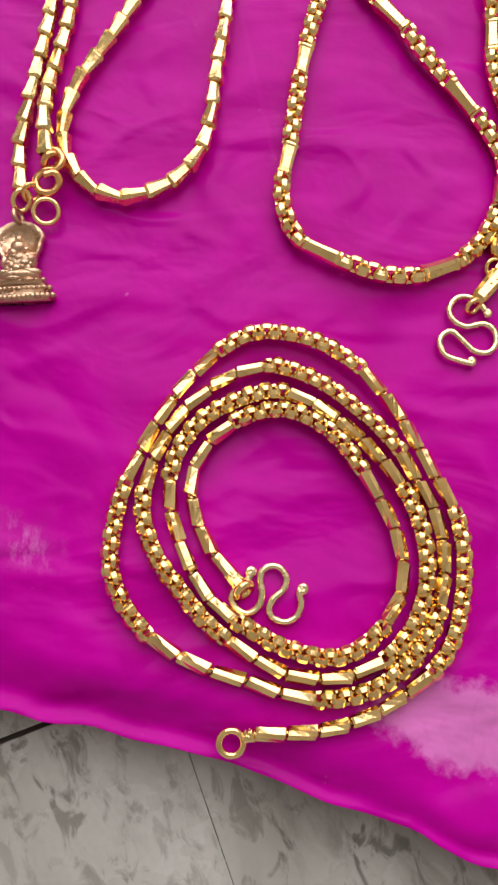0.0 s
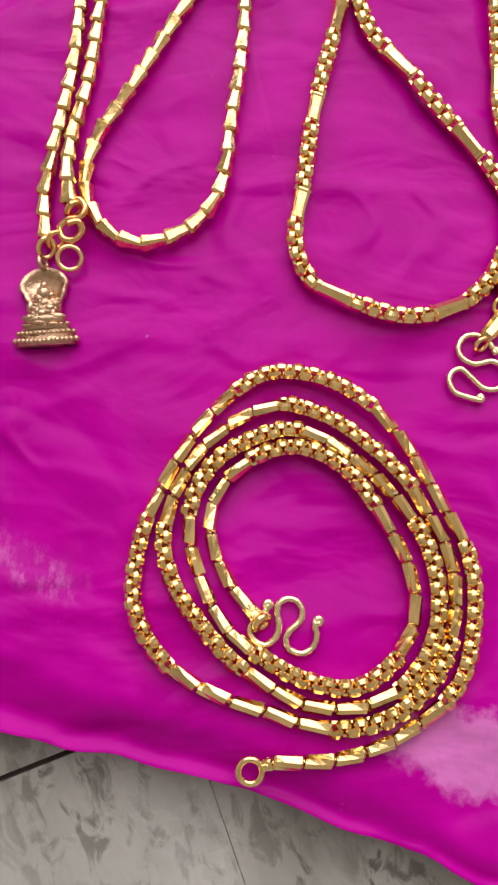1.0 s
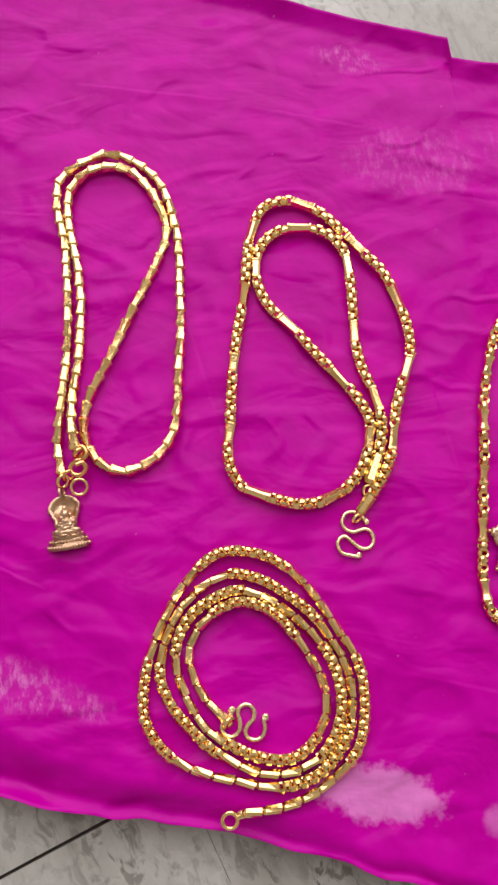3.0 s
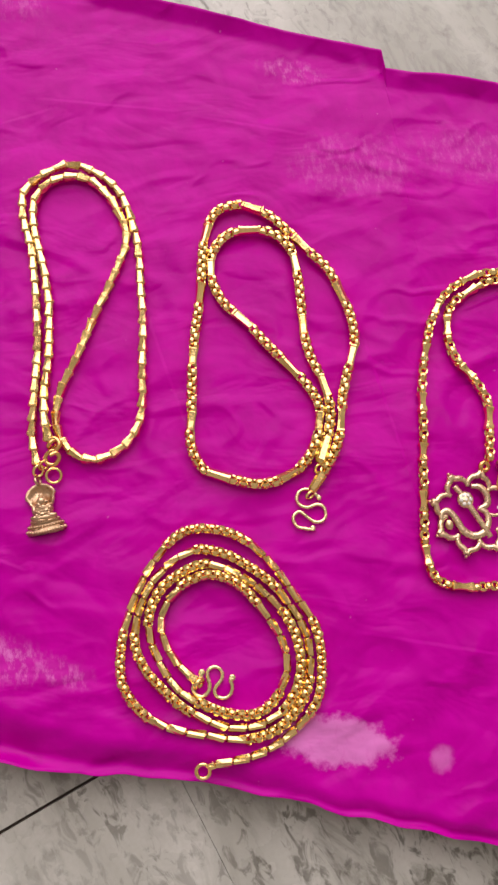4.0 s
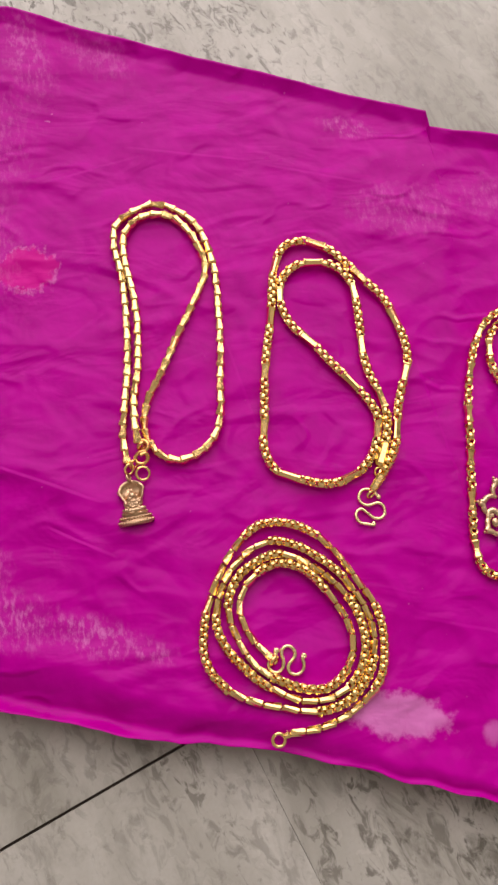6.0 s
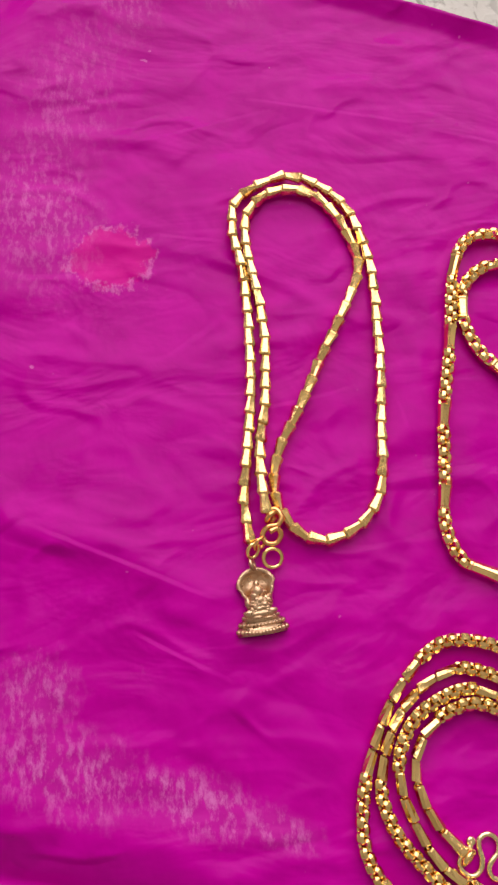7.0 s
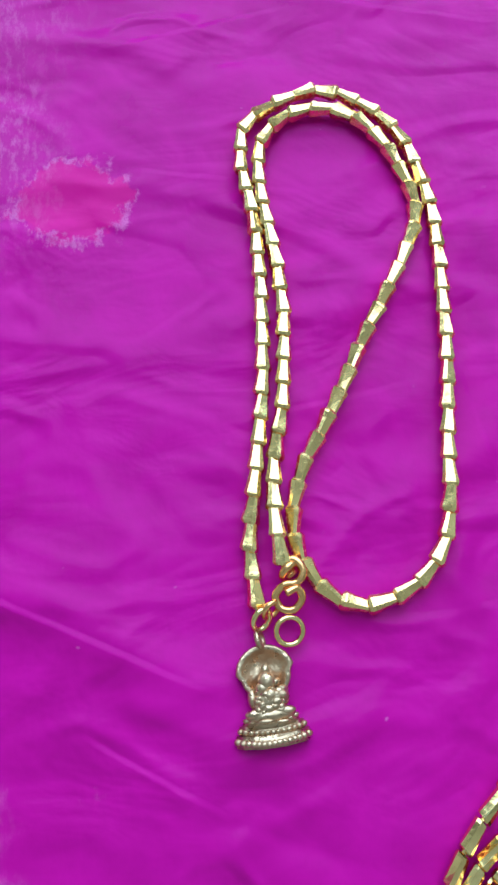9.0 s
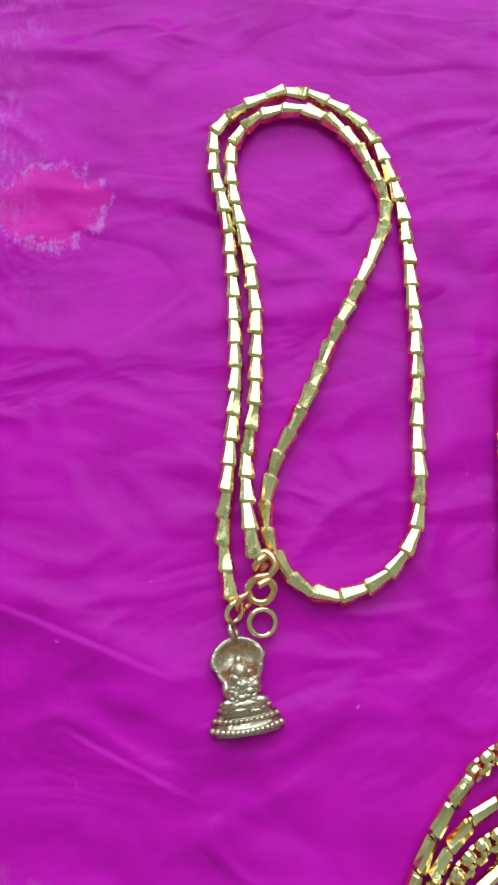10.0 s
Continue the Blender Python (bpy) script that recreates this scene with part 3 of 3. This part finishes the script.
# ---- the chain that ends in an open hook ----
LOOP_LINE = [(41.3, 66.1), (47.5, 74.8), (50.8, 84.9), (53.2, 95.3), (56.9, 105.3), (60.7, 115.3), (60.7, 125.9), (58.2, 136.3), (54.5, 146.3), (48.0, 154.6), (41.6,
             163.1), (34.7, 171.1), (25.4, 176.3), (15.0, 174.8), (9.4, 166.0), (6.9, 155.6), (5.2, 145.1), (3.1, 134.6), (0.5, 124.2), (-1.6, 113.8), (-2.9, 103.2),
             (-4.3, 92.6), (-5.6, 82.0), (-1.9, 72.3), (7.6, 67.6), (17.8, 64.6), (28.3, 66.2), (36.8, 72.5), (41.7, 81.9), (43.3, 92.2), (38.8, 101.8), (32.5,
             110.4), (26.1, 119.0), (20.1, 127.7), (13.0, 135.7), (9.6, 145.7), (10.6, 156.3), (17.6, 164.0), (27.8, 165.5), (37.4, 161.5), (42.6, 152.3), (42.7,
             141.6), (42.4, 131.0), (41.9, 120.3), (43.2, 109.8), (46.6, 99.7), (47.3, 89.1), (44.7, 78.8), (40.2, 69.1)]
LOOP_BARRELS = [(16.7, 25.2), (43.5, 51.2), (69.7, 78.2), (95.2, 103.7), (119.9, 128.4), (146.0, 154.2), (171.5, 179.5), (198.2, 204.4), (222.9, 229.7), (247.3,
             255.8), (274.0, 281.8), (299.2, 306.2), (323.2, 331.9), (349.1, 357.9), (375.3, 381.8), (400.1, 408.6), (426.3, 433.7), (451.7, 459.5), (476.7, 485.7)]


def mixed_chain(chain, line, barrels, start, stop, rng, bead="ring", pitch=1.85, scale=1.0, girth=1.18, tube="barrel"):
    s = start
    for a, b in barrels:
        a, b = a * scale - 0.4, b * scale + 0.4
        if a - s > 1.5:
            thread(chain, line, s, a, bead, max(1, round((a - s) / pitch)), rng, girth=girth)
        thread(chain, line, a, b, tube, 1, rng, rng.random() < 0.5, girth)
        s = b
    if stop - s > 1.5:
        thread(chain, line, s, stop, bead, max(1, round((stop - s) / pitch)), rng, girth=girth)


def build_loop_chain():
    rng = random.Random(23)
    chain = tagged(new("gold_chain"), "gold chain laid in a loop with an open hook", "necklace")
    chain.location.z = 0.0004
    line = Line(spline([(x, y, 2.1) for x, y in LOOP_LINE], 0.4))
    scale = line.length / 512.4
    mixed_chain(chain, line, LOOP_BARRELS, 0.0, line.length - 11.5, rng, scale=scale, girth=1.16)
    cap_part(chain, line.at(line.length - 11.5), line.at(line.length - 0.5), 1.8, 2.1)
    cap_part(chain, (41.2, 66.0, 2.2), (35.6, 59.5, 2.0), 1.9, 1.6)
    torus_part("jump_ring", (35.2, 58.4, 1.7), 1.6, 0.55, GOLD, chain, (60, 0, 30))
    torus_part("jump_ring", (40.4, 67.4, 1.4), 1.9, 0.55, GOLD, chain, (20, 0, 0))
    hook = curl(38.3, 57.1, 1.3, 0.6, 120, 1.0, 1) + [(36.9, 59.2, 1.3), (34.4, 60.8, 1.1), (31.8, 60.4, 1.0), (30.3, 58.0, 1.0), (31.0, 55.6, 1.0), (33.7, 54.2, 1.0),
            (37.5, 54.9, 1.0), (39.7, 53.5, 1.0), (39.9, 50.5, 1.0), (38.2, 48.6, 1.0), (35.4, 48.8, 1.0), (32.8, 51.2, 1.0), (30.7, 53.0, 1.0), (28.7, 52.2, 1.0),
            (28.0, 50.2, 1.0), (29.2, 47.7, 1.0), (31.8, 46.7, 1.0)] + curl(34.5, 46.6, 1.1, 0.6, 270, 1.0, -1)[::-1]
    wire_part("hook", hook, 0.66, WIRE, chain, "gold wire hook with curled ends")
    return chain


build_loop_chain()

# ---- the chain with the figure pendant ----
FLARED_LINE = [(-61.4, 81.0), (-62.4, 92.0), (-61.2, 103.0), (-59.7, 113.8), (-58.3, 124.8), (-57.7, 135.8), (-57.5, 146.8), (-57.6, 157.9), (-58.5, 168.9), (-60.3,
             179.8), (-59.3, 190.8), (-51.1, 197.3), (-41.0, 200.8), (-31.1, 196.2), (-23.5, 188.2), (-19.7, 177.9), (-17.7, 167.2), (-17.4, 156.1), (-17.9, 145.1),
             (-18.3, 134.1), (-19.3, 123.0), (-20.6, 112.0), (-21.5, 101.0), (-24.3, 90.5), (-32.1, 82.8), (-42.6, 80.5), (-51.0, 87.0), (-53.6, 97.5), (-50.9,
             108.2), (-45.5, 117.8), (-40.4, 127.5), (-35.5, 137.4), (-30.1, 147.1), (-24.9, 156.8), (-21.3, 167.2), (-23.5, 177.8), (-28.4, 187.8), (-36.6, 194.8),
             (-47.4, 194.6), (-55.1, 187.4), (-56.5, 176.6), (-55.2, 165.6), (-53.6, 154.7), (-52.8, 143.7), (-53.4, 132.6), (-54.3, 121.5), (-56.5, 110.8), (-57.3,
             99.8), (-56.2, 88.8)]


def figure_pendant(parent):
    """A small worn bronze relief: a stepped beaded base, a plain seated mass and a round hood behind it."""
    bm = bmesh.new()

    def slab(y0, y1, half0, half1, z0, z1):
        loop = []
        for y, half in ((y0, half0), (y1, half1)):
            n = 10
            loop.append([(half * math.cos(w), y - 0.8 * math.sin(w) ** 2 * 0.6, z0 + (z1 - z0) * max(0.0, math.sin(w))) for w in (2 * math.pi * k / n for k in range(n))])
        rings(bm, loop)

    slab(-9.9, -7.4, 6.9, 6.8, 0.0, 3.0)
    slab(-7.4, -5.6, 6.2, 6.0, 0.0, 2.8)
    slab(-5.9, -3.6, 5.6, 4.4, 0.0, 3.2)
    for k in range(15):
        u = (k - 7) / 7
        ball(bm, (6.5 * u, -8.6 - 0.9 * (1 - u * u), 2.5 * math.sqrt(max(0.06, 1 - 0.9 * u * u))), 0.88, segments=8, rows=5)
    for k in range(13):
        u = (k - 6) / 6
        ball(bm, (5.9 * u, -6.6 - 0.7 * (1 - u * u), 2.3 * math.sqrt(max(0.06, 1 - 0.9 * u * u))), 0.72, segments=8, rows=5)
    for k in range(9):
        u = (k - 4) / 4
        ball(bm, (4.4 * u, -4.6 - 0.9 * (1 - u * u), 2.6 * math.sqrt(max(0.1, 1 - 0.8 * u * u))), 0.8, (1.2, 0.75, 0.8), 8, 5)
    # the seated mass, in plain rounded lumps
    for at, r, squash in (
        ((0, -3.9, 1.9), 4.7, (1.0, 0.36, 0.42)), ((-2.6, -3.4, 2.6), 1.7, (1.3, 0.6, 0.6)), ((2.6, -3.4, 2.6), 1.7, (1.3, 0.6, 0.6)),
        ((0, -0.9, 2.1), 2.9, (1.0, 1.05, 0.62)), ((0, 2.9, 2.6), 1.75, (0.95, 1.15, 0.8)), ((0, 5.2, 2.3), 0.95, (0.9, 1.2, 0.8)),
        ((-3.0, -0.4, 2.0), 1.3, (0.7, 1.6, 0.7)), ((3.0, -0.4, 2.0), 1.3, (0.7, 1.6, 0.7)), ((-2.1, -2.6, 3.1), 0.8, (1, 1, 0.8)), ((-1.0, -5.0, 3.2), 1.0, (1.6, 0.6, 0.7)), ((1.9, -5.4, 3.0), 0.8, (1.7, 0.6, 0.7)), ((2.0, -2.4, 3.1), 0.8, (1, 1, 0.8)),
    ):
        ball(bm, at, r, squash, 14, 9)
    rng = random.Random(71)
    for _ in range(58):
        w, q = rng.uniform(0, 6.28), rng.uniform(0.2, 1.0)
        x, y = (3.5 + 0.5 * math.cos(w)) * q * math.cos(w), -1.2 + 4.8 * q * math.sin(w)
        ball(bm, (x, y, 3.4 * math.sqrt(max(0.1, 1 - 0.75 * q * q))), rng.uniform(0.5, 1.2), (rng.uniform(0.8, 1.4), rng.uniform(0.6, 1.2), 0.8), 8, 5)
    # the hood: a shallow dished disc
    loops = []
    for r, z in ((5.4, 0.2), (5.6, 1.9), (5.1, 2.5), (4.3, 1.2), (2.2, 0.5), (0.2, 0.4)):
        loops.append([(r * math.cos(w) * (1.0 if math.sin(w) > 0 else 0.86), 4.6 + 1.03 * r * math.sin(w), z + 0.25 * math.cos(2 * w)) for w in (2 * math.pi * k / 28 for k in range(28))])
    rings(bm, loops)
    bmesh.ops.scale(bm, vec=(MM, MM, MM), verts=bm.verts)
    ob = part("pendant", bm, BRONZE, parent, "small dull bronze relief pendant on a beaded base", smooth=True)
    ob.matrix_local = pose(-60.2 * MM, 65.0 * MM, 0.4 * MM, 0, 0, 5.0) @ Matrix.Diagonal((1.0, 0.88, 1.0, 1.0))
    return ob


def build_flared_chain():
    rng = random.Random(37)
    chain = tagged(new("gold_chain"), "gold chain of flared links with a bronze pendant", "necklace")
    chain.location.z = 0.0005
    n = len(FLARED_LINE)
    line = Line(spline([(x, y, 2.0 + (1.9 if i >= n - 2 else 0.0)) for i, (x, y) in enumerate(FLARED_LINE)], 0.4))
    count = round(line.length / 5.45)
    turn = round(count * 0.235)
    half = round(count * 0.70)
    step = line.length / count
    thread(chain, line, 0, turn * step, "flared", turn, rng, True, girth=1.1)
    thread(chain, line, turn * step, half * step, "flared", half - turn, rng, girth=1.1)
    thread(chain, line, half * step, line.length, "flared", count - half, rng, girth=1.1)
    figure_pendant(chain)
    torus_part("bail", (-61.3, 75.0, 2.4), 1.5, 0.55, BRONZE, chain, (0, 70, 15))
    torus_part("jump_ring", (-60.8, 78.6, 2.4), 2.2, 0.62, GOLD, chain, (35, 30, 0), stretch=0.8)
    hook = [(-56.6, 89.0, 3.6), (-54.0, 89.6, 4.2), (-52.4, 87.4, 4.4), (-53.6, 85.2, 4.2), (-56.2, 84.8, 3.8), (-57.9, 82.9, 3.4), (-57.0, 80.6, 3.2),
            (-54.5, 80.2, 3.4), (-52.9, 82.2, 3.8), (-53.8, 84.0, 4.6), (-56.0, 83.2, 5.0)]
    wire_part("hook", hook, 0.80, PAPER_TINTED_GOLD, chain, "gold wire hook with painted red paper reflection")
    torus_part("jump_ring", (-55.5, 76.3, 2.4), 2.6, 0.56, GOLD, chain, (14, 8, 0), "plain open gold ring")
    torus_part("jump_ring", (-58.8, 80.4, 2.6), 1.8, 0.62, PAPER_TINTED_GOLD, chain, (58, 15, 30))
    torus_part("jump_ring", (-55.0, 87.6, 3.0), 1.7, 0.85, PAPER_TINTED_GOLD, chain, (68, 10, 35))
    return chain


build_flared_chain()

# ---- the chain with the lotus pendant ----
LOTUS_LINE = [(103.6, 63.4), (105.7, 74.0), (107.4, 84.7), (104.0, 94.8), (98.4, 104.0), (97.0, 114.5), (100.2, 124.8), (109.1, 130.7), (119.3, 134.0), (129.6,
             130.9), (135.6, 122.3), (136.8, 111.5), (135.2, 101.0), (131.2, 90.9), (126.5, 81.1), (123.1, 70.8), (120.7, 60.2), (120.4, 49.6), (123.3, 39.2),
             (123.8, 29.2), (115.4, 22.3), (105.6, 18.0), (94.8, 18.3), (84.0, 19.1), (75.5, 23.9), (73.8, 34.6), (75.4, 45.3), (77.3, 56.0), (78.8, 66.7), (81.0,
             77.3), (82.3, 88.0), (84.4, 98.7), (87.5, 109.0), (91.3, 119.2), (97.1, 128.3), (105.8, 134.7), (116.2, 137.5), (126.8, 136.1), (135.6, 129.9), (139.9,
             120.1), (140.6, 109.4), (138.6, 98.8), (135.6, 88.4), (133.4, 77.8), (132.1, 67.1), (132.0, 56.3), (132.6, 45.5), (131.6, 34.7), (129.5, 24.1)]
LOTUS_BARRELS = [(12.0, 20.5), (33.4, 39.9), (53.1, 61.1), (70.5, 78.8), (91.2, 97.4), (109.4, 116.9), (129.1, 138.3), (147.6, 155.3), (168.1, 175.3), (186.0,
             195.0), (205.8, 215.5), (225.5, 233.5), (245.0, 252.5), (264.0, 271.0), (283.5, 291.0), (302.5, 309.0), (321.5, 328.5), (341.5, 348.5), (361.7, 367.2),
             (379.4, 386.9), (398.1, 405.6), (416.3, 424.5), (434.5, 443.7), (455.2, 464.2), (475.4, 482.9), (494.2, 501.9), (513.4, 520.6)]


def lotus_pendant(parent):
    """An open lotus outline of eight pointed petals round a curved sign, set with small clear stones."""
    cx, cy, tip, valley, inner, z = 93.8, 44.9, 15.5, 11.4, 9.8, 2.2
    frame_bm = bmesh.new()
    for k in range(8):
        a = 24 + 45 * k
        pts = []
        for off, r in ((-22.5, inner), (-21, valley), (-13, 13.2), (-4, 14.0), (0, tip), (4, 14.0), (13, 13.2), (21, valley), (22.5, inner)):
            w = radians(a + off)
            pts.append((cx + r * math.cos(w), cy + r * math.sin(w), z - 0.25 * abs(off) / 22))
        left, right = pts[:5], pts[4:]
        sweep(frame_bm, [q * MM for q in spline(left, 0.5)], lambda u: (0.85 + 0.5 * u) * MM, 8, 0.8)
        sweep(frame_bm, [q * MM for q in spline(right, 0.5)], lambda u: (1.35 - 0.5 * u) * MM, 8, 0.8)
        w = radians(a)
        ball(frame_bm, ((cx + (tip + 0.9) * math.cos(w)) * MM, (cy + (tip + 0.9) * math.sin(w)) * MM, z * MM), 0.65 * MM, segments=8, rows=6)
    pend = part("pendant", frame_bm, ROSE, parent, "open lotus pendant in pale rose gold", smooth=True)
    for pts, r0, r1 in (
        ([(94.6, 54.6, z), (98.0, 53.8, z), (99.8, 50.6, z), (99.2, 47.3, z), (96.0, 46.0, z)], 0.9, 1.4),
        ([(95.8, 46.4, z), (98.4, 44.2, z), (98.4, 40.6, z), (95.7, 37.2, z), (92.0, 36.6, z), (88.6, 39.0, z), (86.8, 43.4, z), (84.6, 46.6, z), (82.2, 46.2, z), (81.4, 43.6, z)], 0.95, 1.5),
        ([(88.4, 55.2, z + 0.4), (91.5, 49.7, z + 0.5), (98.1, 35.4, z + 0.4)], 1.05, 1.15),
        ([(96.4, 46.0, z), (99.4, 43.6, z), (102.4, 43.0, z), (104.2, 44.6, z)], 0.6, 0.7),
    ):
        bm = bmesh.new()
        sweep(bm, [q * MM for q in spline(pts, 0.5)], lambda u, r0=r0, r1=r1: (r0 + (r1 - r0) * math.sin(math.pi * u)) * MM, 8, 0.7)
        part("stroke", bm, ROSE, pend, smooth=True)
    bm = bmesh.new()
    ball(bm, (84.0 * MM, 41.6 * MM, z * MM), 1.9 * MM, (0.8, 1.1, 0.6), 12, 8)
    part("leaf", bm, ROSE, pend, smooth=True)
    bm = bmesh.new()
    ball(bm, (91.4 * MM, 49.8 * MM, (z + 0.6) * MM), 3.1 * MM, (1, 1, 0.35), 16, 8)
    part("setting", bm, ROSE, pend, smooth=True)
    spots = [(91.4, 49.8)] + [(91.4 + 1.7 * math.cos(radians(60 * k)), 49.8 + 1.7 * math.sin(radians(60 * k))) for k in range(6)] + [(102.9, 45.4)]
    for x, y in spots:
        bm = bmesh.new()
        r = 0.78
        rings(bm, [[((x + q * math.cos(w)) * MM, (y + q * math.sin(w)) * MM, (z + h) * MM) for w in (math.pi / 4 * k for k in range(8))]
                   for q, h in ((0.15, 0.5), (r, 1.2), (r * 0.92, 1.5), (r * 0.5, 1.85))])
        part("stone", bm, STONE, pend, "clear faceted stone")
    return pend


def build_lotus_chain():
    rng = random.Random(53)
    chain = tagged(new("gold_chain"), "gold chain with an openwork lotus pendant", "necklace")
    chain.location.z = 0.0004
    line = Line(spline([(x, y, 2.0) for x, y in LOTUS_LINE], 0.4))
    scale = line.length / 520.6
    mixed_chain(chain, line, LOTUS_BARRELS, 0.0, line.length, rng, "spool", 2.3, scale, 1.14, "waisted")
    lotus_pendant(chain)
    torus_part("end_ring", (131.3, 20.8, 1.6), 2.2, 0.5, GOLD, chain, (8, 0, 0))
    torus_part("jump_ring", (101.0, 61.2, 2.2), 1.5, 0.95, PAPER_TINTED_GOLD, chain, (15, 10, 0))
    bm = bmesh.new()
    loops = []
    for u in (-1, -0.8, -0.3, 0.3, 0.8, 1):
        r = 2.9 + 0.8 * u
        loops.append([((109.4 + 3.4 * u) * MM, (61.2 + 0.4 * u + r * 0.9 * math.cos(w)) * MM, (2.6 + r * math.sin(w)) * MM) for w in (2 * math.pi * k / 14 for k in range(14))])
    rings(bm, loops)
    part("bail", bm, ROSE, chain, "smooth pale gold pendant bail", smooth=True)
    hook = [(107.6, 59.8, 3.8), (105.4, 56.4, 3.4), (104.7, 52.6, 2.8), (106.4, 50.2, 2.6), (109.2, 50.6, 2.6), (111.2, 53.0, 2.6), (113.8, 54.2, 2.4), (115.5, 51.8, 2.0), (113.8, 49.2, 1.6),
            (110.2, 47.8, 1.4), (108.9, 45.2, 1.2), (111.0, 43.0, 1.1), (114.0, 44.0, 1.1), (115.9, 46.5, 1.1)]
    wire_part("hook", hook, 0.85, PAPER_TINTED_GOLD, chain, "gold wire hook with painted red paper reflection")
    return chain


build_lotus_chain()
